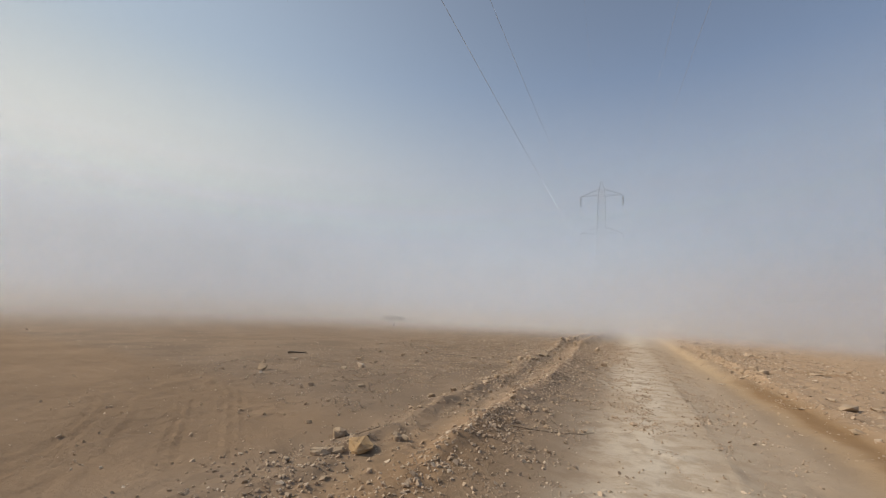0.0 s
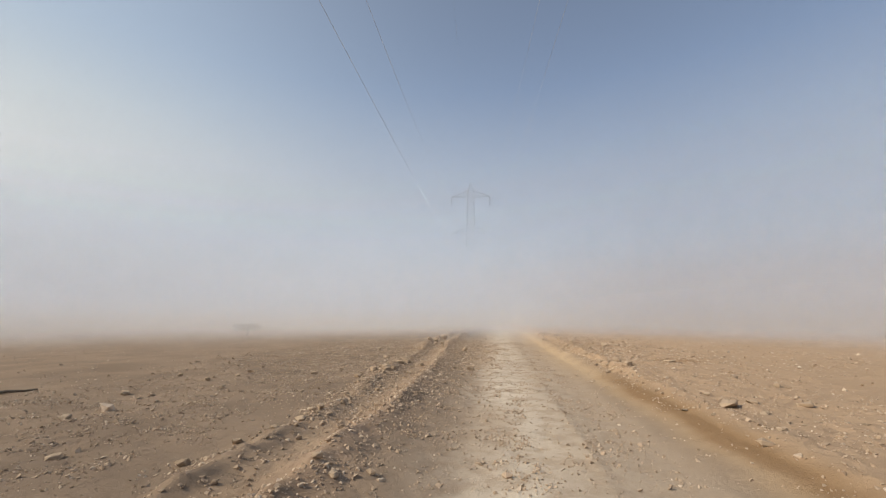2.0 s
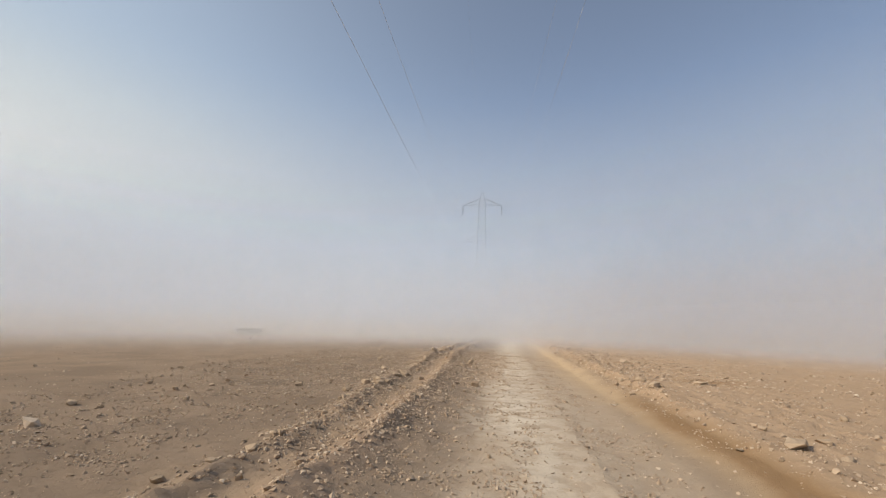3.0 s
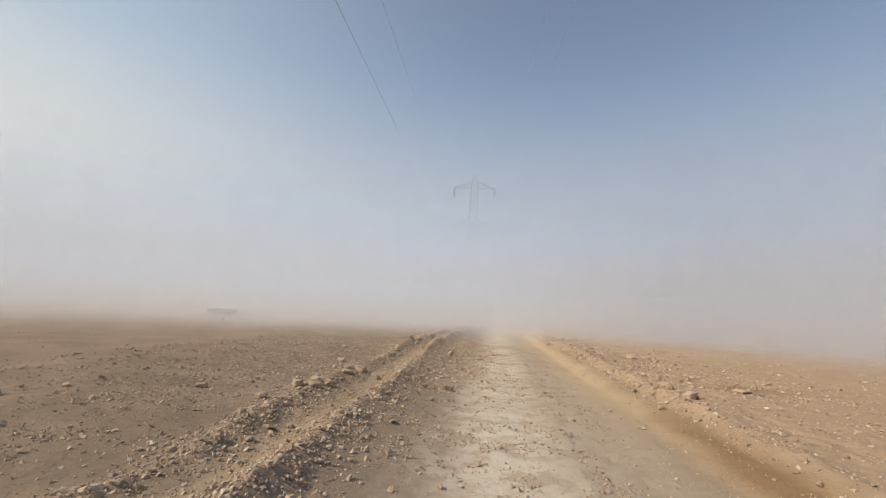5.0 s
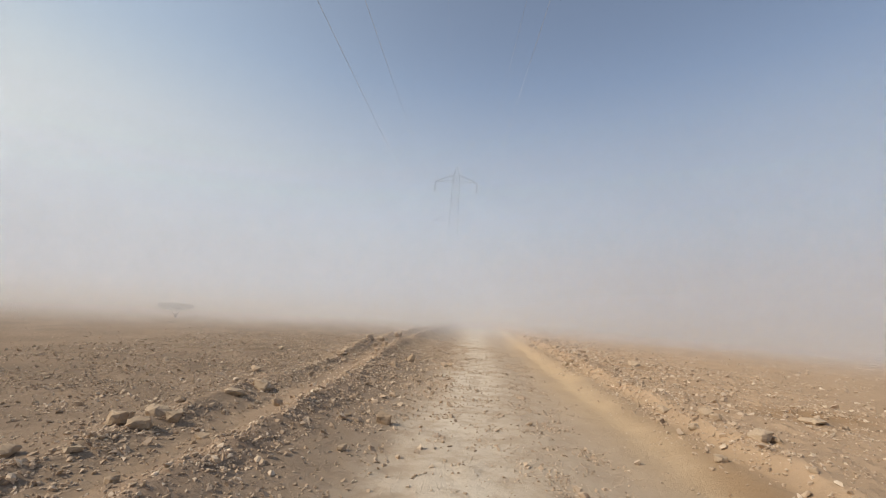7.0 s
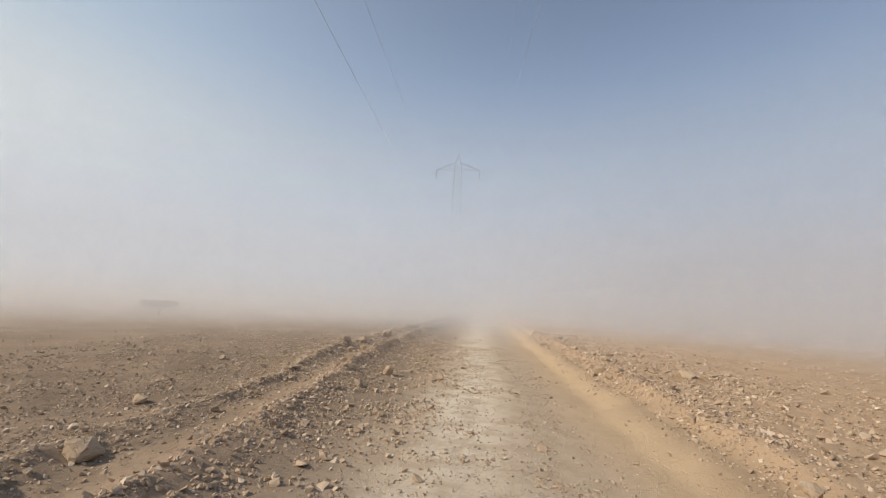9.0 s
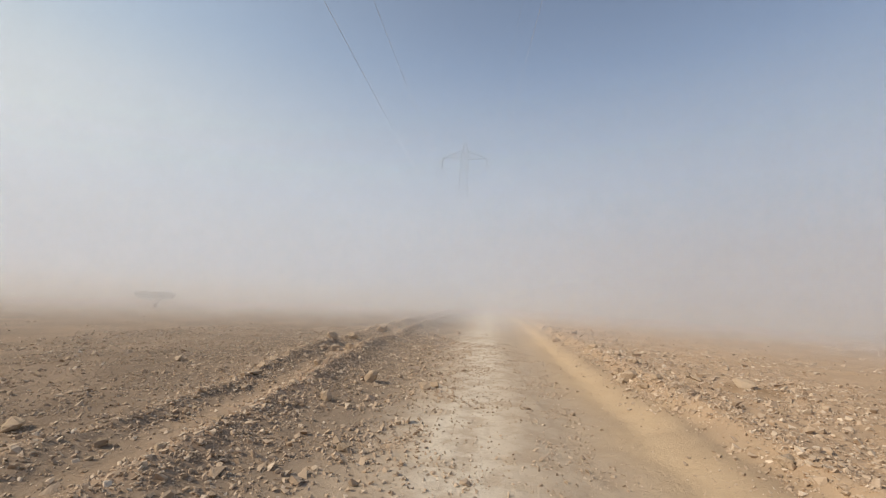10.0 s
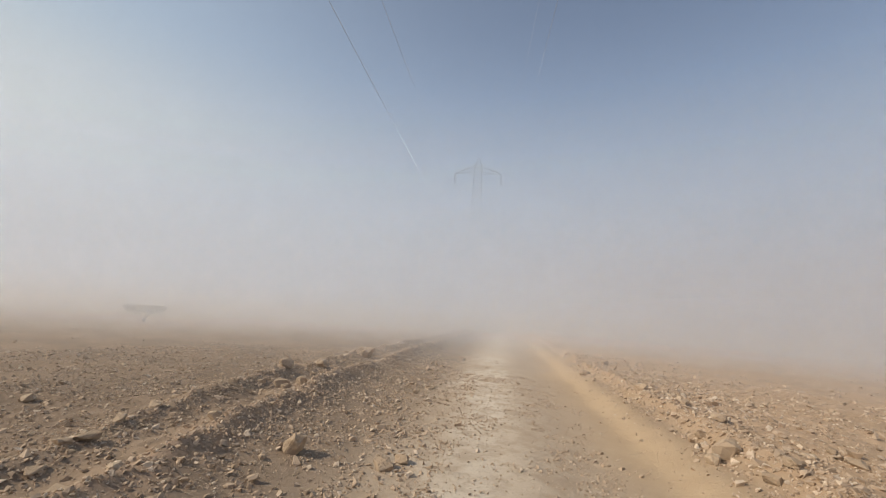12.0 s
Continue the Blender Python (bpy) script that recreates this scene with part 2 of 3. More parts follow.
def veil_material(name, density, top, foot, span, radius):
    """Suspended dust as painted haze: alpha falls off upward, at the foot and leftward."""
    m = bpy.data.materials.new(name)
    m.use_nodes = True
    m.node_tree.nodes.clear()
    k = Nodes(m.node_tree)
    place = k.add("NewGeometry").outputs["Position"]
    z = k.add("SeparateXYZ", (0, place)).outputs[2]
    ragged = k.math("ADD", z, k.math("MULTIPLY", k.math("SUBTRACT", k.noise(place, 0.1, 1, 0.4).outputs["Fac"], 0.5), 0.5))
    low = k.range(ragged, foot, foot + span, 0.0, 1.0)
    high = k.math("POWER", k.range(z, 0.5, top, 1.0, 0.0), 1.5)
    # denser to the right, so that the haze there comes out brighter
    sideways = k.range(k.add("SeparateXYZ", (0, place)).outputs[0], -0.75 * radius, 0.55 * radius, *((0.95, 1.15) if radius < 35 else (0.72, 1.15) if radius < 56 else (0.75, 1.35)))
    a = k.math("MULTIPLY", k.math("MULTIPLY", k.math("MULTIPLY", low, high), sideways), density, True)
    # haze colour put into the dust: warmer to the right, sky-blue with height
    haze_tint = k.mix(k.range(k.add("SeparateXYZ", (0, place)).outputs[0], -0.3 * radius, 0.5 * radius, 0.0, 1.0), (0.299, 0.318, 0.345), (0.309, 0.317, 0.331))
    col = k.mix(k.range(z, 0.2, 3.6, 0.0, 1.0), (0.309, 0.302, 0.296), haze_tint)
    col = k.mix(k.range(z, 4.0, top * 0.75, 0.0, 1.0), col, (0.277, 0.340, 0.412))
    body = k.add("AddShader", (0, k.add("BsdfDiffuse", (0, k.mix(1.0, col, (0.71, 0.71, 0.71), "MULTIPLY"))).outputs[0]),
                 (1, k.add("BsdfTranslucent", (0, k.mix(1.0, col, (1.43, 1.43, 1.43), "MULTIPLY"))).outputs[0]))
    mixed = k.add("MixShader", (0, a), (1, k.add("BsdfTransparent").outputs[0]), (2, body.outputs[0]))
    k.tree.links.new(mixed.outputs[0], k.add("OutputMaterial").inputs[0])
    return m


# ---- mesh helpers ----
def tri_mesh(name, verts, faces, mat):
    """A triangle mesh from arrays."""
    me = bpy.data.meshes.new(name)
    nv, nf = len(verts), len(faces)
    me.vertices.add(nv)
    me.vertices.foreach_set("co", np.asarray(verts, np.float32).ravel())
    me.loops.add(3 * nf)
    me.loops.foreach_set("vertex_index", np.asarray(faces, np.int32).ravel())
    me.polygons.add(nf)
    me.polygons.foreach_set("loop_start", np.arange(0, 3 * nf, 3, dtype=np.int32))
    me.polygons.foreach_set("use_smooth", np.zeros(nf, bool))
    me.materials.append(mat)
    me.update(calc_edges=True)
    me.validate()
    return me


def part(name, bm, mat, parent=None, label=""):
    me = bpy.data.meshes.new(name)
    bm.to_mesh(me)
    bm.free()
    me.materials.append(mat)
    ob = new(name, me)
    ob.parent = parent
    if label:
        tagged(ob, label)
    return ob


def rod(bm, a, b, ra, rb=None, sides=6):
    """A tapered round bar from a to b."""
    a, b = Vector(a), Vector(b)
    rb = ra if rb is None else rb
    q = (b - a).to_track_quat("Z", "Y")
    rings = []
    for p, r in ((a, ra), (b, rb)):
        rings.append([bm.verts.new(p + q @ Vector((r * math.cos(2 * math.pi * i / sides), r * math.sin(2 * math.pi * i / sides), 0))) for i in range(sides)])
    for i in range(sides):
        j = (i + 1) % sides
        bm.faces.new((rings[0][i], rings[0][j], rings[1][j], rings[1][i]))
    bm.faces.new(rings[0][::-1])
    bm.faces.new(rings[1])


# ---- ground ----
def ground():
    def spaced(lo, hi, step, far, grow):
        mid = list(np.arange(lo, hi, step))
        out, back, d = [], [], step
        p = hi
        while p < far:
            out.append(p)
            d = min(d * grow, 400)
            p += d
        out.append(far)
        d, p = step, lo
        while p > -far:
            d = min(d * grow, 400)
            p -= d
            back.append(max(p, -far))
        return np.array(back[::-1] + mid + out)

    xs = spaced(-6.6, 7.0, 0.046, 2500, 1.075)
    ys = spaced(4.5, 36.0, 0.063, 2500, 1.08)
    gx, gy = np.meshgrid(xs, ys)
    x, y = gx.ravel(), gy.ravel()
    far = 1 - sstep(np.hypot(x, y - 20), 60, 160)
    z = height(x, y) * far - 1.2 * (1 - far)
    nx, ny = len(xs), len(ys)
    i = (np.arange(ny - 1)[:, None] * nx + np.arange(nx - 1)[None, :]).ravel()
    faces = np.concatenate([np.stack([i, i + 1, i + nx + 1], 1), np.stack([i, i + nx + 1, i + nx], 1)])
    me = tri_mesh("ground", np.stack([x, y, z], 1), faces, SOIL)
    u = across(x, y)
    ui, uo = crests(x, y)
    w = 0.25 * fbm(x, y, 0.8, 4, 61)
    zones = {
        "pale": bump(u - 1.15 + 0.6 * w, 0.78) * (0.95 + 1.6 * w) + 0.12 * bump(u - 2.4, 0.5),
        "ochre": bump(u - 3.85 + 0.22 * sstep(y, 16, 22) + 0.5 * w, 0.42 + 0.2 * sstep(y, 16, 22)) * 0.95 + 0.14 * bump(u - 0.5 * (ui + uo), 0.22),
        "gravelly": sstep(u, ui + 0.05, ui + 0.5) * (1 - sstep(u, 0.0, 0.9)) + bump(u - uo - 0.3, 0.4) * 0.7 + 0.9 * bump(u - 2.15 + 0.3 * w, 0.17) * (1 - sstep(y, 15, 26)),
        "rosy": 0.7 * bump(u - ui + 0.15, 0.45) * (0.8 + 2 * w),
        "shelf": sstep(u, 4.1, 4.6),
        "track": sstep(u, 0.1 + w - 0.55 * sstep(y, 15, 22), 0.9 + w - 0.4 * sstep(y, 15, 22)) * (1 - sstep(u, 3.0, 3.7)),
        "umber": bump(u - 4.03 + 0.4 * w, 0.34) * (1 - sstep(y, 15, 24)) * (1.15 + 1.2 * w) + 0.3 * turnout(x, y) + 0.75 * bump(np.hypot((x - 6.8) / 1.6, y - 22.3), 0.62) + 0.7 * bump(np.hypot((x - 5.5) / 1.5, y - 27.4), 0.4) + 0.6 * bump(u - ui, 0.9) * (1 - sstep(y, 7, 12)),
    }
    for name, value in zones.items():
        layer = me.attributes.new(name, "FLOAT", "POINT")
        layer.data.foreach_set("value", np.clip(value, 0, 1).astype(np.float32))
    me.polygons.foreach_set("use_smooth", np.ones(len(me.polygons), bool))
    tagged(new("ground", me), "dusty tan desert ground with a pale gravel track", "ground", kind="structure")


ground()


# ---- stones ----
def hull(rng, points, squash, chamfer=0.0):
    bm = bmesh.new()
    for _ in range(points):
        p = Vector(rng.normal(size=3))
        p = p / max(abs(p.x), abs(p.y), abs(p.z), p.length * 0.72)
        p *= rng.uniform(0.82, 1.0)
        bm.verts.new((p.x * squash[0], p.y * squash[1], p.z * squash[2]))
    res = bmesh.ops.convex_hull(bm, input=bm.verts)
    loose = [g for g in set(res["geom_interior"]) | set(res["geom_unused"]) if isinstance(g, bmesh.types.BMVert)]
    bmesh.ops.delete(bm, geom=loose, context="VERTS")
    if chamfer:
        bmesh.ops.bevel(bm, geom=list(bm.edges), offset=chamfer, segments=1, affect="EDGES", clamp_overlap=True)
        bmesh.ops.triangulate(bm, faces=bm.faces)
        bmesh.ops.subdivide_edges(bm, edges=[e for e in bm.edges if e.calc_length() > 0.16], cuts=1, use_grid_fill=True)
        bmesh.ops.triangulate(bm, faces=bm.faces)
        for v in bm.verts:
            v.co *= 1 + 0.20 * noise.noise(v.co * 2.7) + 0.14 * noise.noise(v.co * 7.0)
    bmesh.ops.triangulate(bm, faces=bm.faces)
    return bm


def scatter(name, rng, where, size, kinds, mat, label, category, points=10):
    """Many small stones in one mesh, lying half sunk on the ground."""
    shapes = []
    for _ in range(kinds):
        bm = hull(rng, points, (0.5, rng.uniform(0.36, 0.50), rng.uniform(0.30, 0.46)))
        bm.verts.index_update()
        shapes.append((np.array([v.co[:] for v in bm.verts]), np.array([[v.index for v in f.verts] for f in bm.faces])))
        bm.free()
    x, y = where
    z = height(x, y)
    pick = rng.integers(0, kinds, len(x))
    verts, faces, base = [], [], 0
    for kind, (v, f) in enumerate(shapes):
        some = np.where(pick == kind)[0]
        if not len(some):
            continue
        a, s = rng.uniform(0, 2 * np.pi, len(some)), size[some]
        tx, ty = rng.normal(0, 0.25, len(some)), rng.normal(0, 0.25, len(some))
        px = v[None, :, 0] * s[:, None]
        py = v[None, :, 1] * s[:, None]
        pz = v[None, :, 2] * s[:, None] + tx[:, None] * px + ty[:, None] * py
        qx = px * np.cos(a)[:, None] - py * np.sin(a)[:, None] + x[some, None]
        qy = px * np.sin(a)[:, None] + py * np.cos(a)[:, None] + y[some, None]
        qz = pz + (z[some] + 0.12 * s)[:, None]
        verts.append(np.stack([qx, qy, qz], 2).reshape(-1, 3))
        faces.append((f[None] + (np.arange(len(some)) * len(v))[:, None, None] + base).reshape(-1, 3))
        base += len(some) * len(v)
    me = tri_mesh(name, np.concatenate(verts), np.concatenate(faces), mat)
    return tagged(new(name, me), label, category, kind="stuff")


def stoniness(x, y):
    u = across(x, y)
    ui, uo = crests(x, y)
    w = 0.06 * np.ones_like(x)
    w = np.maximum(w, (0.6 + 0.25 * sstep(y, 17, 24)) * sstep(-u, 2.6, 3.6) * (1 - 0.4 * sstep(-u, 4.5, 8.0)))
    w = np.maximum(w, 0.75 * bump(u - uo, 0.5))
    w = np.maximum(w, 0.8 * bump(u - ui, 0.4))
    w = np.maximum(w, (0.6 + 0.25 * sstep(y, 14, 21)) * sstep(u, ui + 0.1, ui + 0.4) * (1 - sstep(u, -0.1, 0.7)))
    w = np.maximum(w, (0.46 + 0.15 * sstep(y, 18, 24)) * bump(u - 1.2, 0.9))
    w = np.maximum(w, 0.75 * bump(u - 2.15, 0.2))
    w = np.maximum(w, 0.40 * bump(u - 2.5, 0.5))
    w = np.maximum(w, (0.16 + 0.75 * sstep(y, 17, 24)) * sstep(u, 4.0, 4.4))
    patch = 0.55 + 0.75 * np.clip(fbm(x, y, 0.9, 3, 71) + 0.35, 0, 1.2)
    patch = patch * (0.28 + 1.9 * sstep(fbm(x, y, 2.6, 2, 73), -0.1, 0.75))
    near = 0.12 + 0.88 * (1 - sstep(np.hypot((u - 1) * 1.3, np.clip(y - 24, 0, 99)), 7.0, 20.0))
    early = 0.42 + 0.58 * sstep(y, 8.5, 13.5)
    return w * patch * near * early * (1 - 0.88 * turnout(x, y))


def sown(rng, count, x0, x1, y0, y1):
    x, y = rng.uniform(x0, x1, count), rng.uniform(y0, y1, count)
    keep = rng.uniform(0, 1, count) < stoniness(x, y)
    return x[keep], y[keep]


rng = np.random.default_rng(7)
gx, gy = sown(rng, 300000, -9.0, 8.5, 4.2, 36)
scatter("gravel", rng, (gx, gy), rng.lognormal(math.log(0.023), 0.42, len(gx)), 10, GRAVEL, "small broken limestone gravel strewn over the ground", "gravel", 7)
gx, gy = sown(rng, 260000, -34, 30, 4.5, 66)
grow = 1 + 0.15 * sstep(across(gx, gy), 4.2, 5.0) - 0.30 * bump(across(gx, gy) - 2.3, 1.2) + 0.45 * bump(across(gx, gy) + 0.3, 0.7) * sstep(gy, 14, 21)
scatter("rubble", rng, (gx, gy), rng.lognormal(math.log(0.036), 0.42, len(gx)) * grow, 10, GRAVEL, "fist-sized pale limestone rubble on the ground", "rubble")

# loose rubble heaped along the two crests of the berm and the edge of the shelf
ridge = []
for count, table, off, spread in ((15000, (OUTER_Y, OUTER_U), 0.0, 0.33), (15000, (INNER_Y, INNER_U), 0.05, 0.27), (9000, ([0, 18, 22, 60], [4.75, 4.65, 4.5, 4.45]), 0.0, 0.30)):
    ry = rng.uniform(4.8, 42, count)
    ru = np.interp(ry, *table) + off + rng.normal(0, spread, count)
    rx = ru - 0.06 * (ry - 20)
    keep = rng.uniform(0, 1, count) < 0.45 + 0.75 * fbm(rx, ry, 0.8, 3, 77) + 0.3 * (ry > 10) - 0.35 * (ry < 12)
    if off == 0.0 and table[1][0] > 0:
        keep &= rng.uniform(0, 1, count) < 0.25 + 0.75 * sstep(ry, 15, 22)
    ridge.append(np.stack([rx[keep], ry[keep]]))
gx, gy = np.concatenate(ridge, 1)
scatter("ridge_rubble", rng, (gx, gy), np.minimum(rng.lognormal(math.log(0.03), 0.42, len(gx)), 0.11), 10, GRAVEL, "broken tan limestone rubble heaped along the berm", "rubble")

# broken plates that cover the shelf, thickest along its edge
gy = rng.uniform(17, 42, 9000)
gu = 4.15 + np.abs(rng.normal(0, 1.9, 9000))
gx = gu - 0.06 * (gy - 20)
keep = rng.uniform(0, 1, 9000) < (0.06 + 0.5 * sstep(gy, 20, 27)) * (0.2 + 1.1 * sstep(fbm(gx, gy, 1.3, 3, 79), -0.4, 0.6))
gx, gy = gx[keep], gy[keep]
scatter("shelf_rubble", rng, (gx, gy), np.minimum(rng.lognormal(math.log(0.058), 0.42, len(gx)), 0.17), 12, GRAVEL, "hand-sized plates of broken limestone on the shelf", "rubble")

# loose stones on the far half of the track and on the plain beside it
for count, u0, u1, y0, y1, size, label in ((6500, -1.5, 1.0, 17, 36, 0.041, "loose broken stones scattered on the gravel track"),
                                           (9500, -11.0, -3.0, 17, 38, 0.044, "dusty broken stones scattered on the bare plain")):
    gu, gy = rng.uniform(u0, u1, count), rng.uniform(y0, y1, count)
    gx = gu - 0.06 * (gy - 20)
    keep = rng.uniform(0, 1, count) < sstep(gy, y0, y0 + 5) * (0.15 + 0.9 * sstep(fbm(gx, gy, 1.9, 3, 81), -0.3, 0.7)) * (1 - 0.6 * sstep(gu, 0.2, 1.0))
    gx, gy = gx[keep], gy[keep]
    scatter("loose_stones", rng, (gx, gy), np.minimum(rng.lognormal(math.log(size), 0.4, len(gx)), 0.13), 12, GRAVEL, label, "rubble", 9)

ROCK_SHAPES = [part("rock", hull(rng, 30, (0.5, rng.uniform(0.34, 0.44), rng.uniform(0.26, 0.36)), 0.05), ROCK).data for _ in range(9)]
for ob in [o for o in scene.objects if o.name.startswith("rock")]:
    bpy.data.objects.remove(ob)
SLAB_SHAPES = []
for _ in range(4):
    ob = part("rock", hull(rng, 12, (0.5, 0.36, 0.15), 0.05), ROCK)
    SLAB_SHAPES.append(ob.data)
    bpy.data.objects.remove(ob)


def rock(x, y, size, label, group, tall=1.0, flat=False, sink=0.12):
    shape = (SLAB_SHAPES if flat else ROCK_SHAPES)
    size *= 0.78
    ob = new("rock", shape[int(rng.integers(0, len(shape)))])
    low = min(v.co.z for v in ob.data.vertices)
    ob.rotation_euler = (rng.normal(0, 0.12), rng.normal(0, 0.12), rng.uniform(0, 6.28))
    ob.scale = (size, size * rng.uniform(0.85, 1.1), size * tall)
    ob.location = (x, y, height_at(x, y) - low * size * tall * (1 - 2 * sink))
    return tagged(ob, label, "rock", group)


# x, y, size, tallness
BERM_ROCKS = [
    (-2.80, 18.63, 0.50, 0.8), (-2.47, 18.75, 0.38, 0.9), (-2.86, 17.53, 0.26, 0.9), (-2.28, 18.35, 0.34, 0.8), (-2.22, 18.74, 0.20, 1.2),
    (-1.98, 19.96, 0.14, 1.0), (-1.62, 20.03, 0.20, 1.2), (-2.45, 21.0, 0.42, 0.7), (-2.44, 20.2, 0.40, 0.6), (-1.45, 17.25, 0.16, 1.0),
    (-3.78, 35.5, 0.62, 1.0), (-3.73, 32.46, 0.46, 1.2), (-3.75, 30.84, 0.40, 1.1), (-3.14, 29.76, 0.38, 1.1), (-2.86, 29.95, 0.34, 1.3),
    (-2.98, 29.6, 0.24, 1.0), (-2.26, 28.49, 0.28, 0.6), (-2.26, 26.99, 0.22, 1.0), (-3.36, 27.2, 0.24, 0.8), (-3.22, 26.6, 0.22, 0.9),
]
BERM_SLABS = [
    (-3.02, 26.07, 0.34, 1.3), (-3.07, 25.89, 0.28, 1.3), (-2.78, 25.45, 0.30, 1.2), (-1.68, 12.4, 0.34, 1.3), (-1.78, 11.82, 0.24, 1.4),
    (-2.63, 18.91, 0.30, 1.2), (-1.9, 25.0, 0.26, 1.5), (-1.97, 23.9, 0.16, 1.5), (-2.12, 17.5, 0.20, 1.4), (-2.4, 16.6, 0.36, 1.3),
    (-1.62, 15.9, 0.22, 1.6), (-1.63, 18.5, 0.24, 1.3), (-1.69, 23.5, 0.22, 1.5), (-1.45, 16.1, 0.18, 1.6),
]
TRACK_ROCKS = [
    (0.0, 20.02, 0.29, 1.4), (2.05, 20.8, 0.10, 1.0), (0.01, 27.35, 0.25, 1.1), (-0.13, 27.07, 0.30, 0.8), (-1.15, 26.95, 0.34, 1.3),
    (-1.23, 25.2, 0.24, 1.0), (-0.28, 23.66, 0.17, 1.0), (-0.92, 31.3, 0.17, 1.1), (-1.51, 32.5, 0.14, 1.0), (-0.11, 18.72, 0.13, 1.0),
    (0.78, 15.06, 0.10, 1.0), (0.1, 10.64, 0.12, 0.9), (2.43, 26.2, 0.12, 0.8), (-1.32, 26.59, 0.14, 1.0), (1.05, 13.56, 0.08, 1.0),
]
SHELF_ROCKS = [
    (3.80, 28.45, 0.42, 1.1), (3.60, 28.32, 0.25, 1.2), (4.19, 29.61, 0.28, 0.9), (3.81, 29.22, 0.22, 1.0), (4.13, 30.84, 0.20, 1.0),
    (3.83, 32.35, 0.44, 0.7), (3.12, 36.5, 0.50, 0.8), (4.03, 38.3, 0.40, 0.9), (5.48, 27.5, 0.50, 0.6), (6.5, 21.8, 0.42, 0.5),
    (4.30, 21.86, 0.24, 1.0), (4.07, 21.32, 0.20, 1.0), (4.67, 21.16, 0.30, 0.9), (4.71, 20.98, 0.22, 1.0), (4.79, 20.05, 0.34, 0.8),
    (4.14, 19.64, 0.20, 1.0), (4.34, 20.83, 0.18, 1.0), (4.15, 24.03, 0.26, 1.0), (3.85, 27.5, 0.24, 1.0), (4.08, 27.59, 0.22, 1.0),
]
SHELF_SLABS = [
    (5.27, 14.8, 0.55, 1.2), (4.49, 14.67, 0.22, 1.3), (6.68, 15.16, 0.34, 1.4), (4.75, 12.57, 0.34, 1.3), (5.62, 14.4, 0.24, 1.3),
    (5.81, 15.19, 0.28, 1.3), (4.54, 28.17, 0.28, 1.4), (4.94, 28.07, 0.32, 1.4), (4.83, 28.24, 0.20, 1.4), (4.23, 31.95, 0.26, 1.2),
]
PLAIN_ROCKS = [
    (-4.4, 17.97, 0.29, 0.9), (-7.0, 10.54, 0.40, 0.9), (-7.95, 12.5, 0.20, 1.0), (-6.4, 16.06, 0.16, 1.0), (-5.7, 27.35, 0.30, 0.7),
    (-4.6, 9.8, 0.16, 1.0), (-3.91, 23.1, 0.36, 0.8), (-6.9, 14.2, 0.25, 0.8), (-5.6, 12.0, 0.2, 0.8),
]
HEAP_ROCKS = [
    (-1.88, 7.64, 0.26, 1.0), (-1.43, 6.97, 0.16, 1.0), (-1.50, 6.88, 0.30, 0.7), (-1.07, 7.78, 0.20, 1.0), (-0.98, 7.84, 0.16, 0.9),
    (-1.36, 7.0, 0.2, 0.8), (-1.8, 7.5, 0.15, 1.2), (-2.7, 7.9, 0.12, 1.0), (-1.72, 6.6, 0.13, 1.0), (-3.9, 10.6, 0.24, 0.7),
]
for rows, label, group, flat in (
    (BERM_ROCKS, "dusty tan limestone rock lying on the gravel berm", "rocks on the berm", False),
    (BERM_SLABS, "flat tan limestone slab half sunk in the berm", "rocks on the berm", True),
    (TRACK_ROCKS, "angular brownish stone lying loose on the track", "stones on the track", False),
    (SHELF_ROCKS, "sunlit tan limestone rock on the stony shelf", "rocks on the stony shelf", False),
    (SHELF_SLABS, "pale flat limestone slab on the stony shelf", "rocks on the stony shelf", True),
    (PLAIN_ROCKS, "grey-tan limestone rock alone on the bare plain", "rocks on the plain", False),
    (HEAP_ROCKS, "yellowish limestone rock in a low heap of stones", "rocks in the heap", False),
):
    for x, y, size, tall in rows:
        rock(x, y, size, label, group, tall, flat)

boulder = rock(-1.2, 7.2, 0.40, "smooth ochre-yellow boulder beside a low heap of stones", "rocks in the heap", 0.62)
boulder.material_slots[0].link = "OBJECT"
boulder.material_slots[0].material = OCHRE_ROCK

# smaller rocks strewn along the berm and over the shelf and the plain
strewn = 0
while strewn < 190:
    y = rng.uniform(5, 42)
    spot = rng.uniform()
    if spot < 0.4:
        u, label, group = rng.normal(float(np.interp(y, OUTER_Y, OUTER_U)), 0.35), "small tan limestone rock in the berm", "rocks on the berm"
    elif spot < 0.5:
        u, label, group = rng.normal(float(np.interp(y, INNER_Y, INNER_U)), 0.25), "small tan limestone rock in the berm", "rocks on the berm"
    elif spot < 0.86:
        u, label, group = 4.3 + abs(rng.normal(0, 1.4)), "small sunlit limestone rock on the stony shelf", "rocks on the stony shelf"
    else:
        u, label, group = rng.uniform(-10, -4), "small grey-tan rock on the bare plain", "rocks on the plain"
    x = u - 0.06 * (y - 20)
    if y < 9 and u < -1.6:
        continue
    rock(x, y, 0.085 + 0.12 * rng.uniform() ** 2.5, label, group, rng.uniform(0.7, 1.2), rng.uniform() < 0.35)
    strewn += 1


# ---- dry branches ----
def branch(points, radius, label):
    bm = bmesh.new()
    for k in range(len(points) - 1):
        r = radius * (1 - 0.75 * k / len(points))
        (xa, ya), (xb, yb) = points[k], points[k + 1]
        rod(bm, (xa, ya, height_at(xa, ya) + r), (xb, yb, height_at(xb, yb) + r), r, r * 0.85)
    tagged(part("dry_branch", bm, TWIG if radius < 0.02 else BARK), label, "branch", "dry branches")


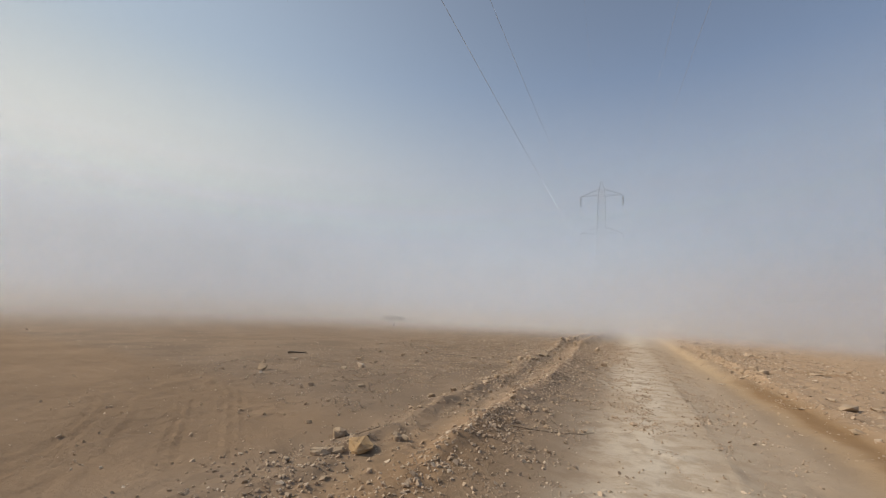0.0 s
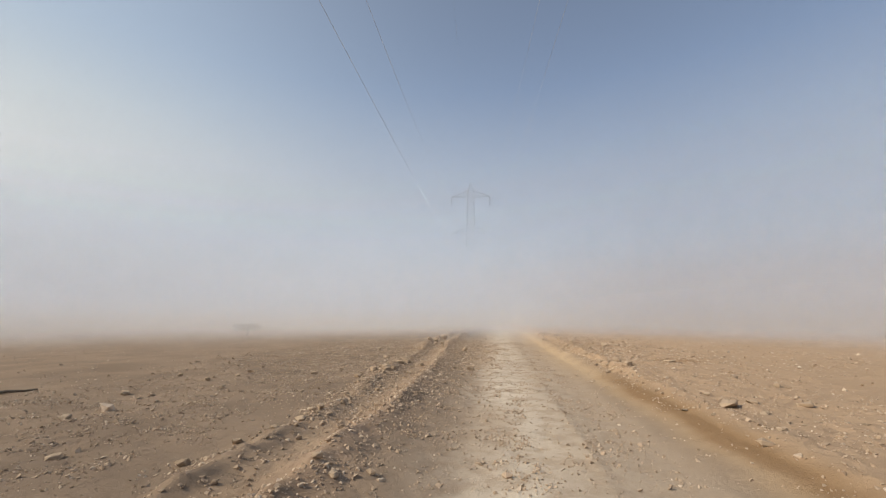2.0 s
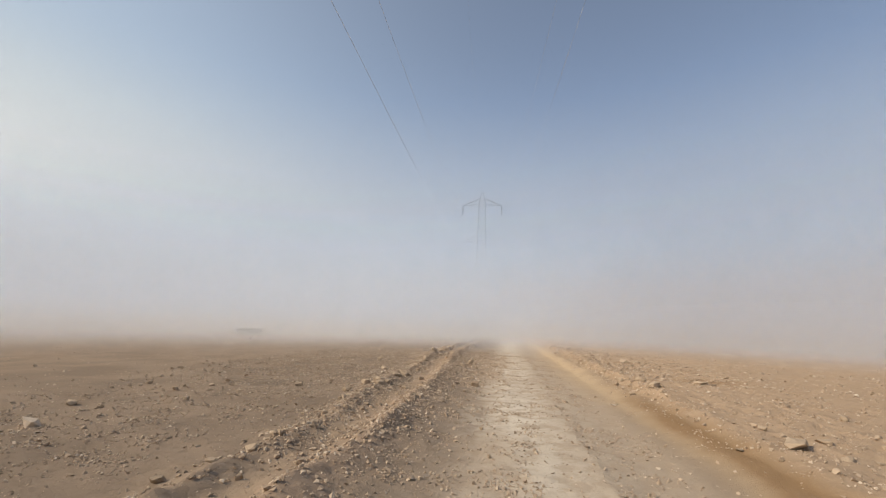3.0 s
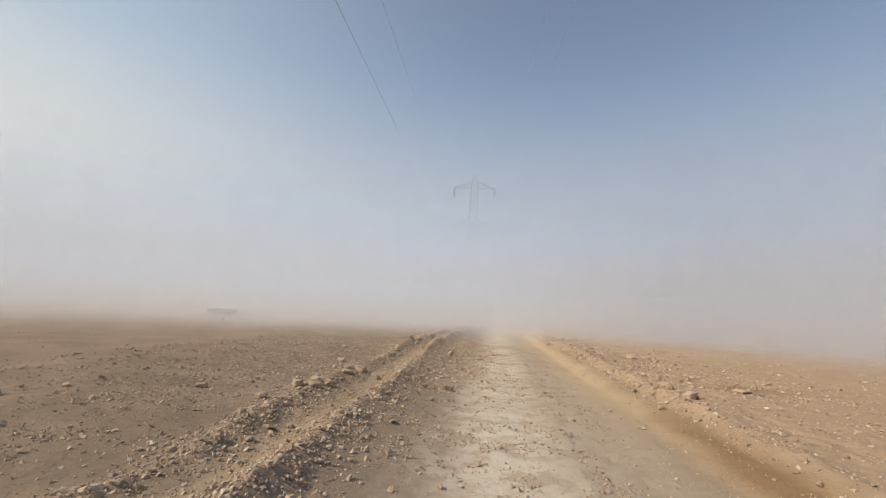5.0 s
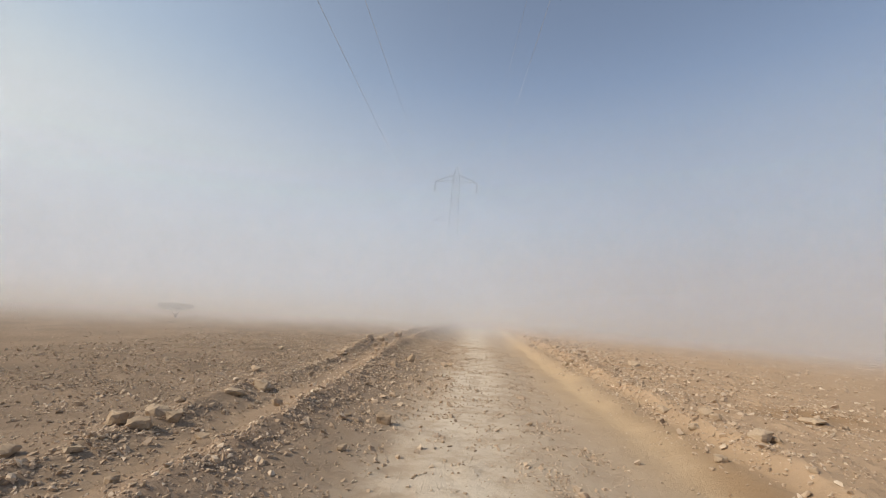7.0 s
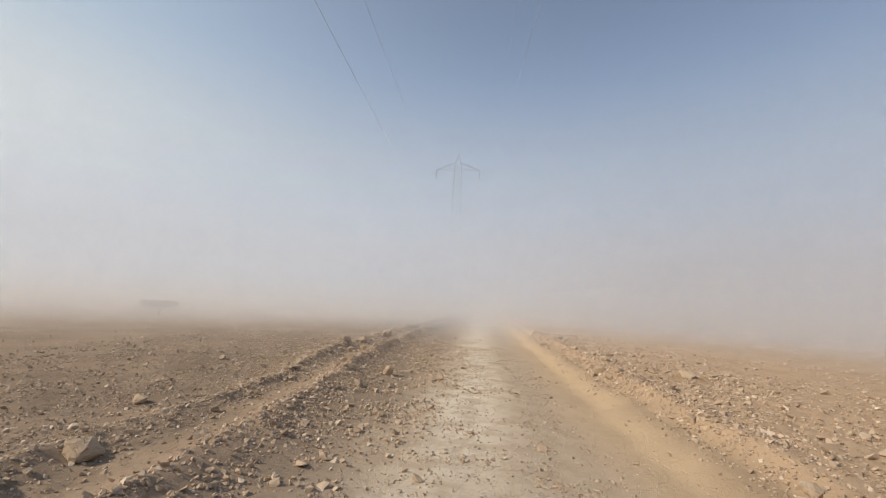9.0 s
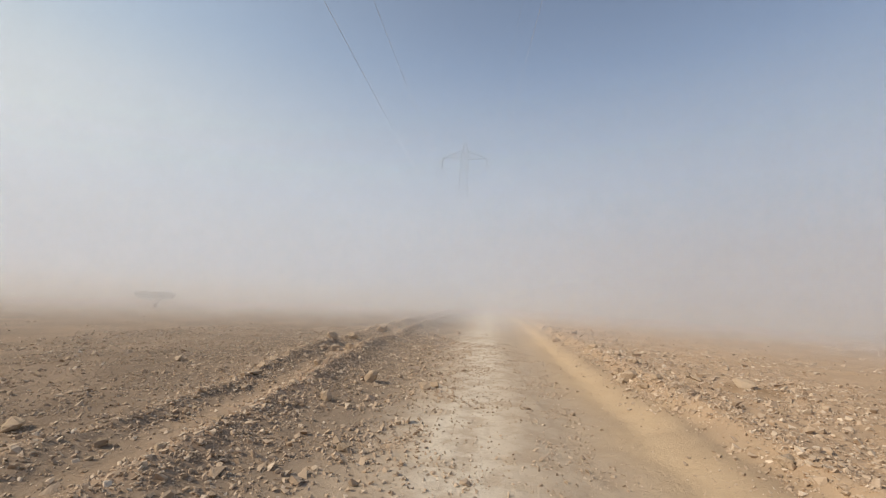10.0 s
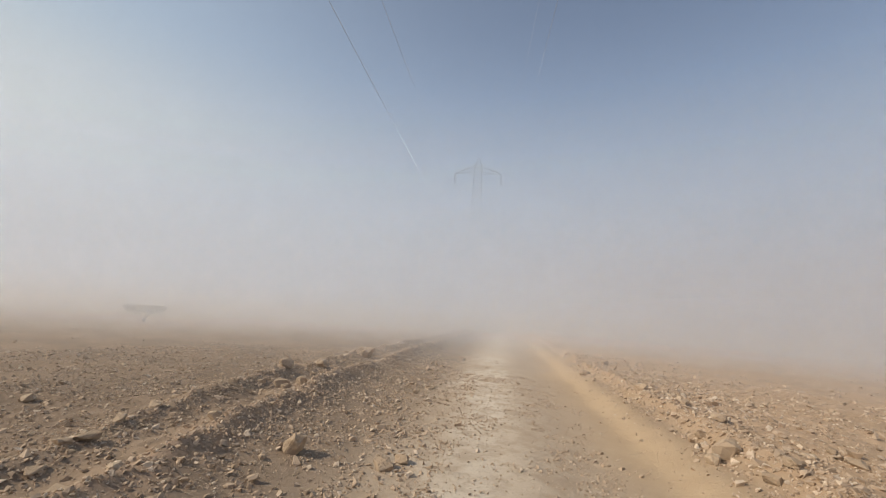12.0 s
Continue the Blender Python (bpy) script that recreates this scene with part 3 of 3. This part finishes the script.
branch([(-0.26, 8.95), (-0.05, 9.14), (0.18, 9.33), (0.45, 9.55), (0.67, 9.76), (0.85, 9.98), (0.97, 10.24)], 0.008, "thin dry branch lying across the gravel track")
branch([(-1.86, 7.66), (-1.72, 7.77), (-1.6, 7.86), (-1.48, 7.95)], 0.011, "short dry twig caught in a low heap of stones")
branch([(-9.43, 13.55), (-9.38, 13.72), (-9.28, 13.9), (-9.16, 14.12)], 0.04, "dark dry branch lying on the bare plain")


# ---- umbrella thorn tree ----
def thorn_tree(x, y, tall, wide):
    base = height_at(x, y) - 0.05
    tree = tagged(new("thorn_tree"), "small flat-topped acacia with dusty leaves on the plain", "tree")
    tree.location = (x, y, base)
    r = np.random.default_rng(3)
    bm = bmesh.new()
    tips = []
    for k in range(6):
        a = 2 * math.pi * k / 6 + r.uniform(-0.3, 0.3)
        p = Vector((0.05 * math.cos(a), 0.05 * math.sin(a), 0))
        rad = 0.06
        for s in range(5):
            f = (s + 1) / 5
            reach = wide * 0.5 * f ** 1.3 * r.uniform(0.7, 0.95)
            q = Vector((reach * math.cos(a + 0.1 * s), reach * math.sin(a + 0.1 * s), tall * 0.92 * f ** 0.8))
            rod(bm, p, q, rad, rad * 0.75, 5)
            if s >= 3:
                for _ in range(4):
                    b = a + r.uniform(-0.9, 0.9)
                    e = q + Vector((0.4 * math.cos(b), 0.4 * math.sin(b), r.uniform(0.05, 0.25))) * (wide / 3.4)
                    rod(bm, q, e, rad * 0.5, rad * 0.2, 4)
                    tips.append(e)
            p, rad = q, rad * 0.75
        tips.append(p)
    part("trunk", bm, BARK, tree, "several crooked dark stems")
    verts, faces = [], []
    for tip in tips:
        for _ in range(170):
            c = np.array(tip) + r.normal(0, 1, 3) * (0.22, 0.22, 0.09)
            d1, d2 = r.normal(0, 0.05, 3), r.normal(0, 0.05, 3)
            i = len(verts)
            verts += [c - d1, c + d2, c + d1]
            faces.append((i, i + 1, i + 2))
    crown = new("crown", tri_mesh("crown", np.array(verts), np.array(faces), LEAF))
    crown.parent = tree
    tagged(crown, "flat spreading crown of tiny leaves")


thorn_tree(-32.5, 53.8, 1.3, 2.3)

# ---- power line ----
TOWER_X, TOWER_Y, TOWER_H = -9.5, 98.0, 32.5
ARMS = ((29.2, 4.4), (20.6, 4.4))


def lattice_tower(x, y):
    base = height_at(x, y) - 0.05
    tower = tagged(new("lattice_tower"), "tall galvanised steel lattice tower carrying power cables", "power pylon")
    tower.location = (x, y, base)
    tower.rotation_euler = (0, 0, radians(5))

    def half(z):
        return float(np.interp(z, [0, 17, TOWER_H - 2.5, TOWER_H], [2.8, 1.0, 0.7, 0.08]))

    for sx, sy in ((-1, -1), (1, -1), (1, 1), (-1, 1)):
        bm = bmesh.new()
        levels = [0, 17, TOWER_H - 2.5, TOWER_H]
        for a, b in zip(levels, levels[1:]):
            rod(bm, (sx * half(a), sy * half(a), a), (sx * half(b), sy * half(b), b), 0.10, 0.085, 4)
        part("leg", bm, STEEL, tower)
    levels = [0, 4.5, 8.5, 12, 15, 17, 18.8, 20.6, 22.4, 24.2, 26, 27.6, 29.2, TOWER_H - 2.0]
    for a, b in zip(levels, levels[1:]):
        bm = bmesh.new()
        ha, hb = half(a), half(b)
        for k in range(4):
            c0 = ((-1, -1), (1, -1), (1, 1), (-1, 1))[k]
            c1 = ((1, -1), (1, 1), (-1, 1), (-1, -1))[k]
            rod(bm, (c0[0] * ha, c0[1] * ha, a), (c1[0] * hb, c1[1] * hb, b), 0.045, sides=4)
            rod(bm, (c1[0] * ha, c1[1] * ha, a), (c0[0] * hb, c0[1] * hb, b), 0.045, sides=4)
            rod(bm, (c0[0] * hb, c0[1] * hb, b), (c1[0] * hb, c1[1] * hb, b), 0.045, sides=4)
        part("bracing", bm, STEEL, tower)
    for z, reach in ARMS:
        for s in (-1, 1):
            bm = bmesh.new()
            tip = Vector((s * reach, 0, z))
            for sy in (-1, 1):
                h = half(z)
                rod(bm, (s * h, sy * h, z), tip, 0.08, 0.06, 4)
                rod(bm, (s * half(z + 1.5), sy * half(z + 1.5), z + 1.5), tip, 0.08, 0.06, 4)
                for f in (0.3, 0.6):
                    lo = Vector((s * h, sy * h, z)).lerp(tip, f)
                    hi = Vector((s * half(z + 1.5), sy * half(z + 1.5), z + 1.5)).lerp(tip, f)
                    rod(bm, lo, hi, 0.035, sides=4)
            arm = part("cross_arm", bm, STEEL, tower)
            bm = bmesh.new()
            for k in range(12):
                zz = z - 0.25 - 0.18 * k
                rod(bm, (s * reach, 0, zz), (s * reach, 0, zz - 0.05), 0.19, 0.19, 8)
                rod(bm, (s * reach, 0, zz - 0.05), (s * reach, 0, zz - 0.18), 0.09, 0.09, 6)
            rod(bm, (s * reach, 0, z), (s * reach, 0, z - 0.25), 0.03, sides=5)
            part("insulator", bm, GLAZE, arm, "brown porcelain insulator string")


lattice_tower(TOWER_X, TOWER_Y)


def cable(x_end, z_end, z_mid, radius, sideways, label):
    """A sagging wire from the tower back over the track to a far support behind."""
    bm = bmesh.new()
    span, last = 190.0, None
    for k in range(49):
        f = k / 48
        sag = 4 * (z_end - z_mid) * f * (1 - f)
        p = (x_end + sideways * span * f, TOWER_Y - span * f, z_end - sag)
        if last:
            rod(bm, last, p, radius, sides=5)
        last = p
    tagged(part("power_cable", bm, CABLE), label, "cable", "cables of the power line")


for s, x_end in ((-1, TOWER_X - 4.38), (1, TOWER_X + 4.38)):
    thin = 1.0 if s < 0 else 0.5
    cable(x_end, ARMS[1][0] - 2.4, 15.6, 0.0115 * thin, 0.09 if s < 0 else 0.122, "dark bare power cable sagging high over the track")
    cable(x_end, ARMS[0][0] - 2.4, 21.0, 0.0115 * thin, 0.09 if s < 0 else 0.122, "thin bare power cable high over the track")
cable(TOWER_X, TOWER_H, 26.5, 0.004, 0.1, "very thin earth wire above the power cables")


# ---- hanging dust haze ----
def dust_veil(radius, density, top):
    """A sheet of airborne dust and painted haze that curves round the stretch of track."""
    # finely pleated, so that it takes the sun alike from every side
    cols, rows = 7000, 1
    a = np.radians(np.linspace(-115, 115, cols + 1))
    step = radius * (a[1] - a[0])
    loose = np.random.default_rng(int(radius * 10))
    a = a + loose.uniform(-0.3, 0.3, cols + 1) * (a[1] - a[0])
    f = np.linspace(0, 1, rows + 1)[:, None]
    rad = radius + 0 * f + 0 * a
    rad = rad + loose.uniform(0.42, 0.68, cols + 1) * step * (np.arange(cols + 1) % 2 * 2 - 1)
    verts = np.stack([1.3 + rad * np.sin(a), 13 + rad * np.cos(a), -2.2 + (top + 2.2) * f + 0 * a], 2).reshape(-1, 3)
    i = (np.arange(rows)[:, None] * (cols + 1) + np.arange(cols)[None, :]).ravel()
    faces = np.concatenate([np.stack([i, i + 1, i + cols + 2], 1), np.stack([i, i + cols + 2, i + cols + 1], 1)])
    ob = new("dust_cloud", tri_mesh("dust_cloud", verts, faces, veil_material("hanging_dust_haze", density, top, *((-0.35, 1.15) if radius < 34 else (-1.1, 2.2)), radius)))
    ob.visible_shadow = False
    tagged(ob, "thin sheet of airborne dust with haze colour painted in, over the plain", "dust", kind="stuff")


# many thin sheets, one behind the other, that add up to the haze
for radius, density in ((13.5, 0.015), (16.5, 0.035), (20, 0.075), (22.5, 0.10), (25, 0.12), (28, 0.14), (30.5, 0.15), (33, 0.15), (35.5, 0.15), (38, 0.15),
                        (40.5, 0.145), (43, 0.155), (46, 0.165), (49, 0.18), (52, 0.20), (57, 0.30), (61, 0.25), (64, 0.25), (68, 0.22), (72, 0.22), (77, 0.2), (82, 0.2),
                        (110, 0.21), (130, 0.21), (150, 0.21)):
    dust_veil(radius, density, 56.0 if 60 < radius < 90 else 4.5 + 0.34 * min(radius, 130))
